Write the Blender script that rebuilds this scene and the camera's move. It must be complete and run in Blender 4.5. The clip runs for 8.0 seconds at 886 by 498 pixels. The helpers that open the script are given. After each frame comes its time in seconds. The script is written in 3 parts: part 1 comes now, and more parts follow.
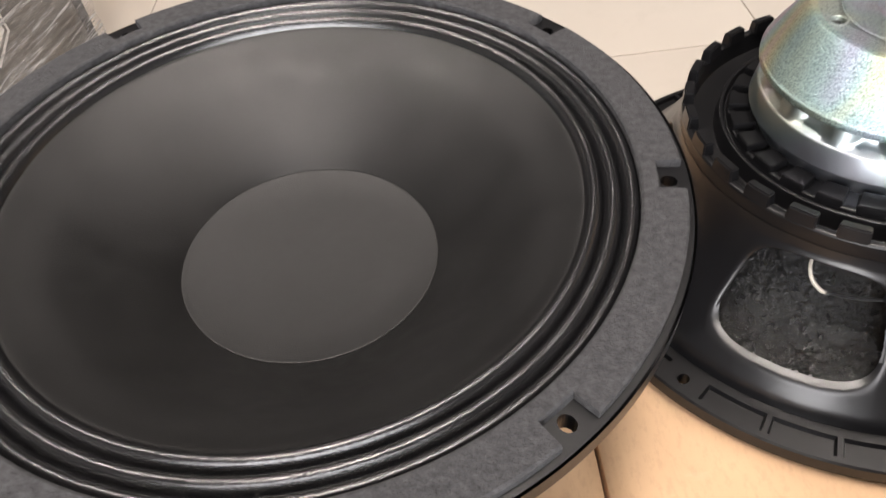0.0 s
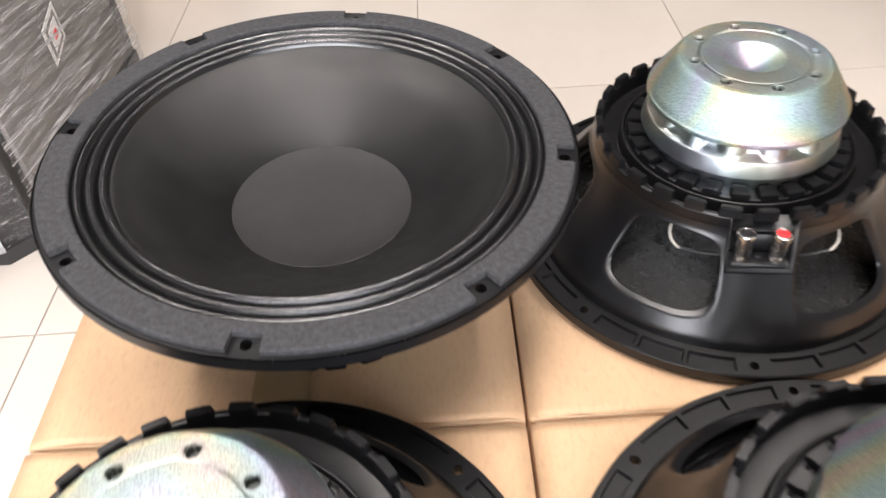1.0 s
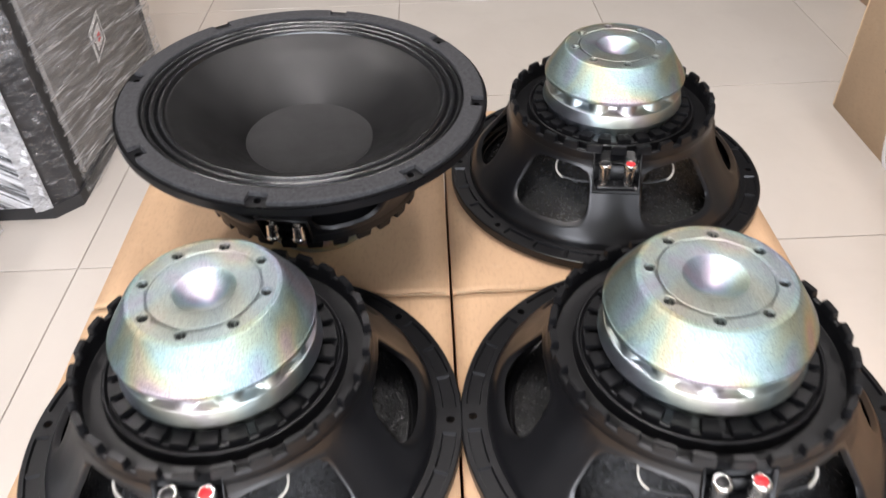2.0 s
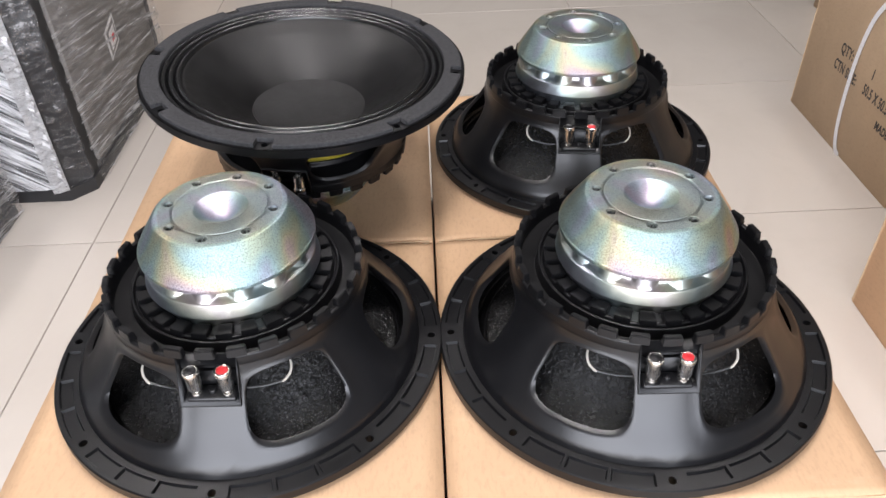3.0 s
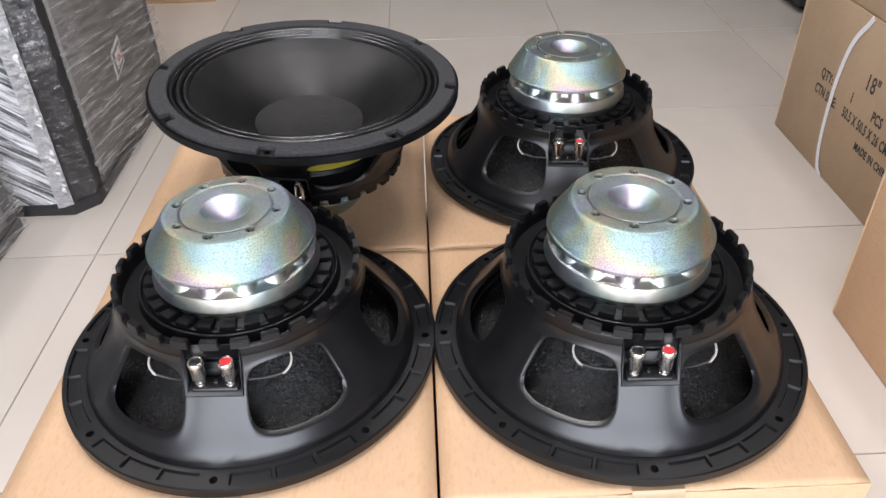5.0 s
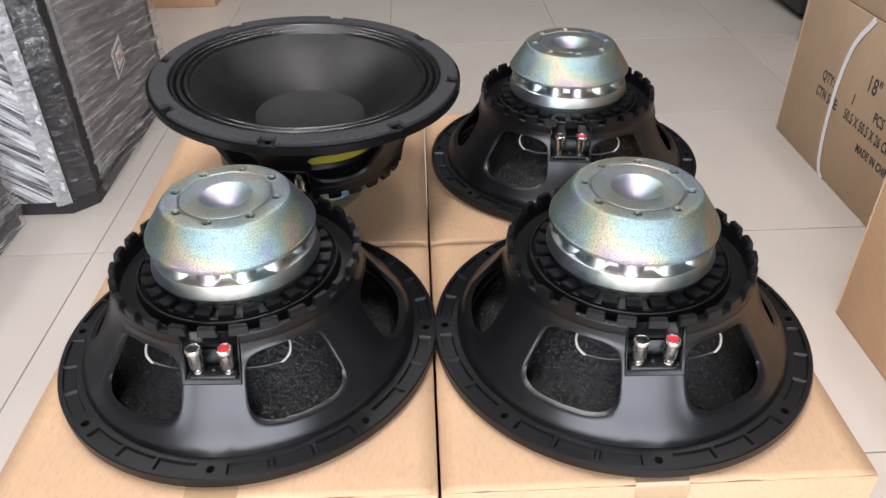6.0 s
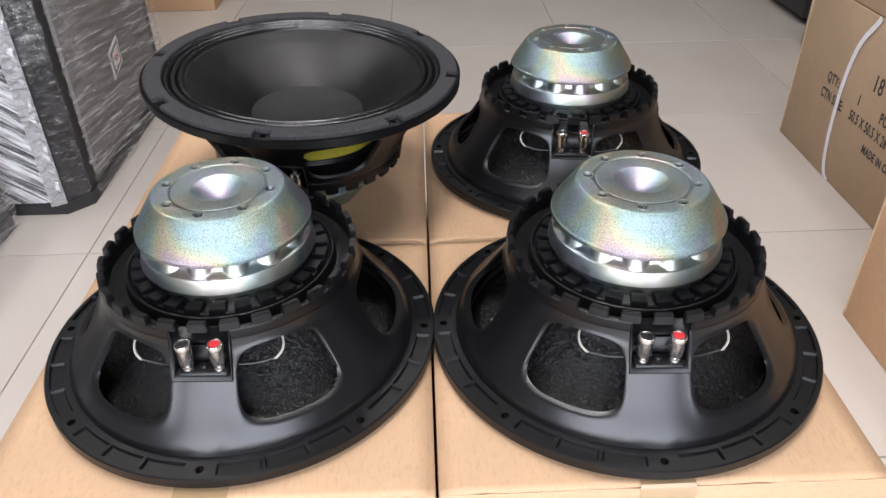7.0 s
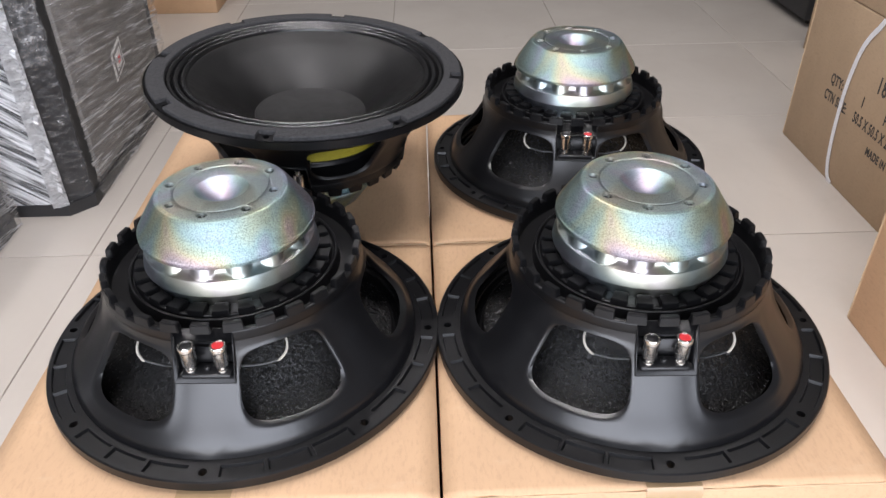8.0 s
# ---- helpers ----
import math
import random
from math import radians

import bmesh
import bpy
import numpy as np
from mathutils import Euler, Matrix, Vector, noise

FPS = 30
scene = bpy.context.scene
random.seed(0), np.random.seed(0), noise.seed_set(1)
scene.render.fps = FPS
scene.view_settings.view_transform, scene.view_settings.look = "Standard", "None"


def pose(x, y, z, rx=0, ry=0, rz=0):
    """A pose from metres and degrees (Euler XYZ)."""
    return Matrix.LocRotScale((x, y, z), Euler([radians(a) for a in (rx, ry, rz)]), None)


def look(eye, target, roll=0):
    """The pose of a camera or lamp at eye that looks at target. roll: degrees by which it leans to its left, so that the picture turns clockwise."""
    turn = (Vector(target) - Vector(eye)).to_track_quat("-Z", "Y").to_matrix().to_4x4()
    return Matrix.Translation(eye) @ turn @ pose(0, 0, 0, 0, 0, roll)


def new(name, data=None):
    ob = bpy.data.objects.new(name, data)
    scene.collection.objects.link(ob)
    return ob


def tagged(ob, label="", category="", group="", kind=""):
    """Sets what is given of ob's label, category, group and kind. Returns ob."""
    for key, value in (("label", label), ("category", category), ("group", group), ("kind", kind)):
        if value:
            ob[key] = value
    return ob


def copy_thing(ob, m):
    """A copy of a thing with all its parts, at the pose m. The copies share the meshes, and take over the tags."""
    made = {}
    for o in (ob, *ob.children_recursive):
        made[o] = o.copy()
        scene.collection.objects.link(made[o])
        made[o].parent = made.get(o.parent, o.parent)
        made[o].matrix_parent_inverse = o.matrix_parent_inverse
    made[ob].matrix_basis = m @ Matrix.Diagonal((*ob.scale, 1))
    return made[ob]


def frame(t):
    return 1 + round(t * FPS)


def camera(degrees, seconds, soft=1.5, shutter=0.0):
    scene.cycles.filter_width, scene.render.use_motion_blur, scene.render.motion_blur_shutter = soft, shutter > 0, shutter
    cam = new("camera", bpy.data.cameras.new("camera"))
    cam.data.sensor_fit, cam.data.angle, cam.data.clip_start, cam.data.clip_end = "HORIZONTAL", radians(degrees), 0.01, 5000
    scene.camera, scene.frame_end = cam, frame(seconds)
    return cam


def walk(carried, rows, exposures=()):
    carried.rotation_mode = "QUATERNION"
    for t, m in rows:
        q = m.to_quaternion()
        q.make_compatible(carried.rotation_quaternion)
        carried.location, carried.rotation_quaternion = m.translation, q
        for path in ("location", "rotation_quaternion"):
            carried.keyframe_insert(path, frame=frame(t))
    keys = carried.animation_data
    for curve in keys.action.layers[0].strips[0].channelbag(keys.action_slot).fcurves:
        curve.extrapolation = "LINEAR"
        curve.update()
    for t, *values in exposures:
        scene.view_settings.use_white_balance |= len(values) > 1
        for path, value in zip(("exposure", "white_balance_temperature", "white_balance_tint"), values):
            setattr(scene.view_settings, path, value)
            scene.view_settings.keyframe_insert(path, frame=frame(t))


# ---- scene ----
cam = camera(61.26, 8.0, shutter=0.4)
EXPOSURES = [(0.0, 0.76, 6950, 16), (0.5, 0.86, 7150, 16), (1.0, 0.84, 6650, 16), (1.5, 0.60, 6450, 16), (2.0, 0.40, 6450, 16), (3.5, 0.06, 6350, 16), (4.5, 0.03, 6330, 16), (8.0, -0.08, 6300, 16)]
PATH = [
    (0, (-0.0815, -0.2058, 0.5283), (-0.1468, 1.1883, -0.9043), -8.45),
    (0.5, (-0.0892, -0.2660, 0.5817), (-0.1164, 1.1482, -0.8322), -5.80),
    (1, (-0.0661, -0.4188, 0.6385), (-0.0857, 1.0262, -0.7441), -4.18),
    (1.5, (-0.0241, -0.5813, 0.6978), (-0.0471, 0.9021, -0.6434), -3.56),
    (2, (-0.0135, -0.7567, 0.7271), (-0.0049, 0.7612, -0.5752), -2.21),
    (2.2, (-0.0166, -0.8226, 0.7278), (-0.0056, 0.7060, -0.5619), -2.16),
    (3.3, (0.0057, -0.9481, 0.7168), (0.0410, 0.6329, -0.5077), -1.74),
    (3.5, (0.0086, -0.9549, 0.7172), (0.0481, 0.6309, -0.5009), -1.56),
    (4, (0.0024, -0.9736, 0.7206), (0.0429, 0.6240, -0.4818), -1.53),
    (4.5, (-0.0007, -0.9863, 0.7207), (0.0407, 0.6210, -0.4687), -1.48),
    (6, (-0.0068, -1.0045, 0.6902), (0.0405, 0.6319, -0.4586), -1.02),
    (6.5, (-0.0071, -0.9919, 0.6648), (0.0400, 0.6521, -0.4731), -0.93),
    (7, (-0.0040, -0.9932, 0.6603), (0.0418, 0.6578, -0.4675), -0.91),
    (7.5, (-0.0070, -0.9907, 0.6585), (0.0377, 0.6626, -0.4659), -0.90),
    (8, (-0.0078, -0.9906, 0.6566), (0.0356, 0.6649, -0.4647), -0.91),
]
walk(cam, [(t, look(eye, target, roll)) for t, eye, target, roll in PATH], EXPOSURES)

# ---- world, light, exposure ----
world = bpy.data.worlds.new("world")
scene.world = world
world.use_nodes = True
_wn = world.node_tree.nodes
_sky = _wn.new("ShaderNodeTexSky")
_sky.sky_type = "NISHITA"
_sky.sun_disc = False
_sky.sun_elevation, _sky.sun_rotation = radians(40), radians(200)
world.node_tree.links.new(_sky.outputs[0], _wn["Background"].inputs[0])
_wn["Background"].inputs[1].default_value = 0.1


def area_lamp(name, m, sx, sy, watts, colour):
    data = bpy.data.lights.new(name, "AREA")
    data.shape, data.size, data.size_y, data.energy, data.color = "RECTANGLE", sx, sy, watts, colour
    ob = new(name, data)
    ob.matrix_world = m
    return ob


FLOOR = -0.26       # the carton tops are at z = 0
CEIL = 2.66
DOORWAY = (-2.2, 1.6, FLOOR, 2.1)
area_lamp("doorway_daylight", look((-0.3, -3.05, 0.95), (-0.3, 1.0, 0.0)), 3.6, 2.2, 185, (0.90, 0.95, 1.0))
# Unseen lamps: the first placed from the cone highlight, the rest added as fill.
ADDED_TUBES = [(-0.45, -0.75, 27), (-1.3, 0.7, 24), (1.2, 0.7, 14), (0.2, 0.0, 30), (-0.3, 2.7, 10)]
for _x, _y, _watts in ADDED_TUBES:
    area_lamp("added_tube_light", pose(_x, _y, CEIL - 0.075, 0, 0, 0), 0.14, 1.15, _watts, (1.0, 0.97, 0.93))

# ---- materials ----


class Nodes:
    def __init__(self, name):
        self.mat = bpy.data.materials.new(name)
        self.mat.use_nodes = True
        self.t = self.mat.node_tree
        self.b = self.t.nodes["Principled BSDF"]
        self.co = self.t.nodes.new("ShaderNodeTexCoord").outputs["Object"]

    def link(self, a, b):
        self.t.links.new(a, b)

    def node(self, kind, **values):
        n = self.t.nodes.new(kind)
        for k, v in values.items():
            n.inputs[k.replace("_", " ")].default_value = v
        return n

    def scaled(self, s, rot=(0, 0, 0)):
        turned = self.node("ShaderNodeMapping")
        turned.inputs["Rotation"].default_value = rot
        self.link(self.co, turned.inputs["Vector"])
        m = self.node("ShaderNodeMapping")
        m.inputs["Scale"].default_value = s
        self.link(turned.outputs[0], m.inputs["Vector"])
        return m.outputs[0]

    def noise(self, scale, detail=4.0, rough=0.55, vec=None, distortion=0.0):
        n = self.node("ShaderNodeTexNoise", Scale=scale, Detail=detail, Roughness=rough, Distortion=distortion)
        self.link(vec or self.co, n.inputs["Vector"])
        return n.outputs[0]

    def ramp(self, fac, stops):
        r = self.t.nodes.new("ShaderNodeValToRGB")
        while len(r.color_ramp.elements) < len(stops):
            r.color_ramp.elements.new(0.5)
        for e, (p, c) in zip(r.color_ramp.elements, stops):
            e.position = p
            e.color = (*c, 1) if isinstance(c, tuple) else (c, c, c, 1)
        self.link(fac, r.inputs[0])
        return r.outputs[0]

    def mix(self, fac, a, b, blend="MIX"):
        m = self.t.nodes.new("ShaderNodeMix")
        m.data_type, m.blend_type = "RGBA", blend
        for sock, v in ((m.inputs[0], fac), (m.inputs[6], a), (m.inputs[7], b)):
            if hasattr(v, "links"):
                self.link(v, sock)
            elif isinstance(v, tuple):
                sock.default_value = (*v, 1)
            else:
                sock.default_value = v
        return m.outputs[2]

    def bump(self, height, strength, distance, after=None):
        n = self.node("ShaderNodeBump", Strength=strength, Distance=distance)
        self.link(height, n.inputs["Height"])
        if after:
            self.link(after, n.inputs["Normal"])
        return n.outputs[0]

    def finish(self, base=None, rough=None, normal=None, metal=None, **values):
        for sock, v in (("Base Color", base), ("Roughness", rough), ("Normal", normal), ("Metallic", metal)):
            if v is None:
                continue
            if hasattr(v, "links"):
                self.link(v, self.b.inputs[sock])
            elif isinstance(v, tuple):
                self.b.inputs[sock].default_value = (*v, 1)
            else:
                self.b.inputs[sock].default_value = v
        for k, v in values.items():
            self.b.inputs[k.replace("_", " ")].default_value = v
        return self.mat


def coated_black(name, base, rough, grain=2500.0, strength=0.08, spec=0.5):
    n = Nodes(name)
    big = n.noise(9, 3)
    col = n.mix(n.ramp(big, [(0.3, 0.0), (0.75, 1.0)]), base, tuple(c * 1.35 for c in base))
    r = n.ramp(n.noise(25, 3), [(0.3, rough - 0.02), (0.7, rough + 0.03)])
    return n.finish(col, r, n.bump(n.noise(grain, 2), strength, 0.0004), Specular_IOR_Level=spec)


def paper_black(name, base, rough, fibre, deep, distance, spec=0.5):
    n = Nodes(name)
    fine = n.noise(900, 4, 0.7)
    wave = n.noise(fibre, 5, 0.6, distortion=0.8)
    col = n.mix(n.ramp(n.noise(14, 4), [(0.3, 0.0), (0.7, 1.0)]), base, tuple(c * 1.5 for c in base))
    r = n.ramp(wave, [(0.3, rough - 0.07), (0.7, rough + 0.09)])
    nrm = n.bump(wave, deep, distance, n.bump(fine, 0.35, 0.0005))
    return n.finish(col, r, nrm, Specular_IOR_Level=spec)


def foam_gasket():
    n = Nodes("foam_gasket")
    v = n.node("ShaderNodeTexVoronoi", Scale=420.0)
    n.link(n.co, v.inputs["Vector"])
    fine = n.noise(700, 5, 0.75)
    col = n.ramp(n.noise(190, 5, 0.75), [(0.28, (0.005, 0.005, 0.006)), (0.75, (0.050, 0.050, 0.053))])
    nrm = n.bump(fine, 0.7, 0.0012, n.bump(v.outputs[0], 0.5, 0.001))
    return n.finish(col, 0.82, nrm)


def doped_cloth():
    n = Nodes("doped_cloth")
    v = n.noise(650, 3, 0.6)
    r = n.ramp(n.noise(160, 4, 0.7), [(0.3, 0.10), (0.7, 0.24)])
    return n.finish((0.006, 0.006, 0.0065), r, n.bump(v, 0.38, 0.0007), Specular_IOR_Level=0.8)


def zinc(name, rough, grain, blast, silver=0.5, colour=0.78):
    """Trivalent passivated zinc: pale silver with soft pastel clouds and a fine blasted grain."""
    n = Nodes(name)
    big = n.noise(7.0, 2, 0.4, distortion=1.2)
    tint = n.ramp(big, [(0.26, (0.74, 0.56, 0.72)), (0.35, (0.54, 0.64, 0.82)), (0.42, (0.48, 0.74, 0.74)), (0.49, (0.64, 0.78, 0.56)),
                        (0.55, (0.86, 0.80, 0.48)), (0.61, (0.86, 0.64, 0.60)), (0.68, (0.60, 0.60, 0.80)), (0.76, (0.50, 0.72, 0.74))])
    col = n.mix(colour, (0.80, 0.84, 0.86), tint)
    fine = n.noise(grain, 3, 0.7)
    dim = n.ramp(fine, [(0.36, 0.50), (0.56, 1.0)])
    col = n.mix(1.0, col, dim, "MULTIPLY")
    col = n.mix(1.0, col, (silver, silver, silver), "MULTIPLY")
    r = n.ramp(n.noise(60, 4), [(0.3, rough * 0.92), (0.7, rough * 1.12)])
    return n.finish(col, r, n.bump(fine, blast, 0.0010), metal=1.0)


def nickel():
    n = Nodes("nickel_plate")
    r = n.ramp(n.noise(90, 3), [(0.3, 0.18), (0.7, 0.30)])
    return n.finish((0.80, 0.78, 0.75), r, metal=1.0)


def plain(name, base, rough, grain=300, depth=0.1, **values):
    n = Nodes(name)
    col = n.mix(n.ramp(n.noise(grain / 6, 3), [(0.3, 0.0), (0.7, 1.0)]), tuple(c * 0.88 for c in base), base)
    return n.finish(col, rough, n.bump(n.noise(grain, 3), depth, 0.0005), **values)


def cardboard(name, base, flutes):
    n = Nodes(name)
    blot = n.ramp(n.noise(5, 5, 0.6), [(0.3, 0.0), (0.72, 1.0)])
    col = n.mix(blot, tuple(c * 0.9 for c in base), tuple(c * 1.06 for c in base))
    fleck = n.noise(220, 5, 0.75, n.scaled((1, 0.35, 1)))
    col = n.mix(n.ramp(fleck, [(0.36, 0.28), (0.5, 0.0)]), col, tuple(c * 0.62 for c in base))
    scuff = n.ramp(n.noise(18, 6, 0.7, n.scaled((0.6, 1.6, 1))), [(0.62, 0.0), (0.75, 0.22)])
    col = n.mix(scuff, col, (0.62, 0.49, 0.35))
    w = n.t.nodes.new("ShaderNodeTexWave")
    w.bands_direction = flutes
    w.inputs["Scale"].default_value = 50.0
    w.inputs["Distortion"].default_value = 0.6
    w.inputs["Detail"].default_value = 2.0
    n.link(n.co, w.inputs["Vector"])
    nrm = n.bump(w.outputs[1], 0.07, 0.001, n.bump(n.noise(11, 4), 0.25, 0.006))
    return n.finish(col, 0.72, nrm)


def floor_tile():
    n = Nodes("glazed_floor_tile")
    info = n.t.nodes.new("ShaderNodeObjectInfo")
    cloud = n.noise(2.4, 6, 0.62, distortion=0.6)
    col = n.ramp(cloud, [(0.25, (0.50, 0.455, 0.40)), (0.5, (0.535, 0.49, 0.435)), (0.8, (0.56, 0.515, 0.46))])
    vein = n.ramp(n.noise(7, 7, 0.7, n.scaled((1, 0.5, 1), (0, 0, 0.6))), [(0.60, 0.0), (0.78, 0.22)])
    col = n.mix(vein, col, (0.42, 0.375, 0.325))
    dirt = n.ramp(n.noise(3.3, 6, 0.7), [(0.60, 0.0), (0.85, 0.25)])
    col = n.mix(dirt, col, (0.36, 0.32, 0.28))
    shade = n.ramp(info.outputs["Random"], [(0.0, 0.94), (1.0, 1.0)])
    col = n.mix(1.0, col, shade, "MULTIPLY")
    r = n.ramp(n.noise(6, 5, 0.65), [(0.3, 0.15), (0.75, 0.28)])
    return n.finish(col, r, n.bump(n.noise(4, 3), 0.05, 0.004))


def plaster(name, base):
    n = Nodes(name)
    col = n.mix(n.ramp(n.noise(1.7, 5), [(0.3, 0.0), (0.7, 1.0)]), tuple(c * 0.92 for c in base), base)
    return n.finish(col, 0.8, n.bump(n.noise(120, 4), 0.15, 0.002))


def stretch_film(name, direction, cover, gloss=0.5, at=(0.43, 0.53, 0.61)):
    """Clear film in many layers: pulled streaks, partly see-through, glossy."""
    n = Nodes(name)
    v = n.scaled(*direction)
    streak = n.noise(4.0, 5, 0.62, v, 0.25)
    fine = n.noise(13.0, 4, 0.6, v, 0.2)
    nrm = n.bump(streak, 0.9, 0.03, n.bump(fine, 0.8, 0.008))
    n.finish((0.82, 0.82, 0.83), 0.13, nrm, Specular_IOR_Level=gloss)
    clear = n.t.nodes.new("ShaderNodeBsdfTransparent")
    mixed = n.t.nodes.new("ShaderNodeMixShader")
    lo, hi = cover
    both = n.mix(0.45, streak, fine)
    n.link(n.ramp(both, [(at[0], lo), (at[1], (lo + hi) * 0.35), (at[2], hi)]), mixed.inputs[0])
    n.link(clear.outputs[0], mixed.inputs[1])
    n.link(n.b.outputs[0], mixed.inputs[2])
    n.link(mixed.outputs[0], n.t.nodes["Material Output"].inputs["Surface"])
    return n.mat


BASKET = coated_black("powder_coated_black", (0.0035, 0.0035, 0.0041), 0.30, 3200, 0.025, 0.58)
# Same coat with weaker reflection, dimming flange, rim, tabs and recesses.
BASKET_DIM = coated_black("powder_coated_black_dim", (0.0035, 0.0035, 0.004), 0.33, 3200, 0.03, 0.36)
GASKET = foam_gasket()
DOPED = doped_cloth()
CONE = paper_black("pressed_paper_cone", (0.008, 0.008, 0.008), 0.22, 170, 1.0, 0.0034)
CONE_FACE = paper_black("smooth_paper_cone", (0.0060, 0.0059, 0.0059), 0.385, 30, 0.06, 0.001, 0.34)
CAPPAPER = paper_black("dust_cap_paper", (0.0065, 0.0064, 0.0064), 0.46, 40, 0.05, 0.001, 0.46)
ZINC = zinc("passivated_zinc_cast", 0.36, 640, 1.0, 0.67, 0.82)
# Top shaded and dish lit through the silver value: same zinc, painted brightness.
ZINC_TOP_DIM = zinc("passivated_zinc_smooth_dim", 0.38, 800, 0.7, 0.56, 0.45)
ZINC_DISH_LIT = zinc("passivated_zinc_dish_lit", 0.38, 900, 0.4, 0.78, 0.7)
ZINC_BRIGHT = zinc("passivated_zinc_turned", 0.37, 4000, 0.02, 0.74, 0.4)
NICKEL = nickel()
STEEL = plain("threaded_steel", (0.10, 0.105, 0.10), 0.45, 900, 0.1, Metallic=1.0)
RED = plain("red_plastic", (0.62, 0.03, 0.035), 0.35)
BLACK_PLASTIC = plain("black_plastic", (0.012, 0.012, 0.013), 0.32)
YELLOW = plain("yellow_spider_cloth", (0.50, 0.42, 0.035), 0.75, 900, 0.4)
LEAD = plain("braided_lead", (0.44, 0.41, 0.36), 0.5, 1500, 0.8)
HOLE_SHADE = plain("painted_hole_shade", (0.012, 0.013, 0.014), 0.5)
CARD = cardboard("kraft_cardboard", (0.58, 0.375, 0.22), "X")
CARD_DARK = cardboard("kraft_cardboard_grey", (0.40, 0.285, 0.18), "Z")
EDGE = plain("torn_kraft_edge", (0.55, 0.40, 0.25), 0.85, 200, 0.5)
TAPE = plain("packing_tape", (0.44, 0.30, 0.165), 0.22, 60, 0.15)
PRINT = plain("carton_print", (0.035, 0.032, 0.03), 0.7)
STRAP = plain("white_plastic_strap", (0.78, 0.78, 0.80), 0.35, 700, 0.5)
TILE = floor_tile()
GROUT = plain("grout", (0.30, 0.27, 0.23), 0.9, 400, 0.4)
# Paints of the unseen room, kept dark so black coats reflect little.
WALLP = plaster("wall_paint", (0.15, 0.147, 0.14))
CEILP = plaster("ceiling_paint", (0.13, 0.13, 0.127))
CABINET = coated_black("textured_cabinet_paint", (0.020, 0.020, 0.021), 0.5, 500, 0.5)
GRILLE = coated_black("grey_grille_cloth", (0.15, 0.14, 0.13), 0.6, 900, 0.5)
FILM = stretch_film("stretch_film_side", ((5.0, 0.9, 24.0), (radians(7), 0, 0)), (0.02, 0.85), 1.0)
FILM_THIN = stretch_film("stretch_film_thin", ((10.0, 10.0, 36.0), (0, 0, 0)), (0.0, 0.42), 1.0, (0.47, 0.54, 0.63))
FILM_FRONT = stretch_film("stretch_film_front", ((0.7, 4.0, 13.0), (0, radians(-35), 0)), (0.05, 1.0), 1.0, (0.40, 0.48, 0.55))
FOAM = stretch_film("bunched_film", ((8.0, 8.0, 30.0), (0, 0, 0)), (0.80, 1.0), 1.0)
FILM_CRUMPLE = stretch_film("crumpled_film", ((9.0, 9.0, 14.0), (0, radians(30), 0)), (0.04, 0.7), 1.0, (0.47, 0.56, 0.68))
WHITE = plain("white_print", (0.75, 0.74, 0.72), 0.5)
LAMP = plain("lamp_diffuser", (0.9, 0.9, 0.88), 0.4)
LAMP.node_tree.nodes["Principled BSDF"].inputs["Emission Color"].default_value = (1, 0.96, 0.9, 1)
LAMP.node_tree.nodes["Principled BSDF"].inputs["Emission Strength"].default_value = 4.0

# ---- mesh helpers ----


def part(name, bm, material, parent=None, label="", smooth=40):
    mesh = bpy.data.meshes.new(name)
    if smooth:
        for f in bm.faces:
            f.smooth = True
        for e in bm.edges:
            if len(e.link_faces) == 2 and e.calc_face_angle(0.0) > radians(smooth):
                e.smooth = False
    bm.to_mesh(mesh)
    bm.free()
    mesh.materials.append(material)
    ob = new(name, mesh)
    ob.parent = parent
    if label:
        ob["label"] = label
    return ob


def thing(name, m, label, category, group=""):
    ob = new(name)
    ob.empty_display_size = 0.05
    ob.matrix_world = m
    return tagged(ob, label, category, group)


def fix(bm, merge=0.00002):
    bmesh.ops.remove_doubles(bm, verts=bm.verts, dist=merge)
    bmesh.ops.dissolve_degenerate(bm, dist=merge, edges=bm.edges)
    bmesh.ops.recalc_face_normals(bm, faces=bm.faces)
    return bm


def lathe(profile, n=96, bm=None, wobble=None):
    """Turns (radius, height) pairs round z."""
    bm = bm or bmesh.new()
    rows = []
    for r, z in profile:
        if r < 1e-6:
            rows.append([bm.verts.new((0, 0, z))])
        else:
            rows.append([bm.verts.new((r * math.cos(2 * math.pi * i / n), r * math.sin(2 * math.pi * i / n), z)) for i in range(n)])
    for a, b in zip(rows, rows[1:]):
        for i in range(n):
            j = (i + 1) % n
            quad = []
            for v in (a[i % len(a)], a[j % len(a)], b[j % len(b)], b[i % len(b)]):
                if v not in quad:
                    quad.append(v)
            if len(quad) > 2:
                bm.faces.new(quad)
    bmesh.ops.recalc_face_normals(bm, faces=bm.faces)
    return bm


def rounded(points, radius, steps=4):
    """Rounds the inner corners of a profile."""
    out = [points[0]]
    for p0, p1, p2 in zip(points, points[1:], points[2:]):
        a, b, c = Vector(p0), Vector(p1), Vector(p2)
        k = min(radius, (a - b).length * 0.45, (c - b).length * 0.45)
        s, e = b + (a - b).normalized() * k, b + (c - b).normalized() * k
        for i in range(steps + 1):
            t = i / steps
            out.append(tuple((1 - t) ** 2 * s + 2 * t * (1 - t) * b + t * t * e))
    out.append(points[-1])
    return out


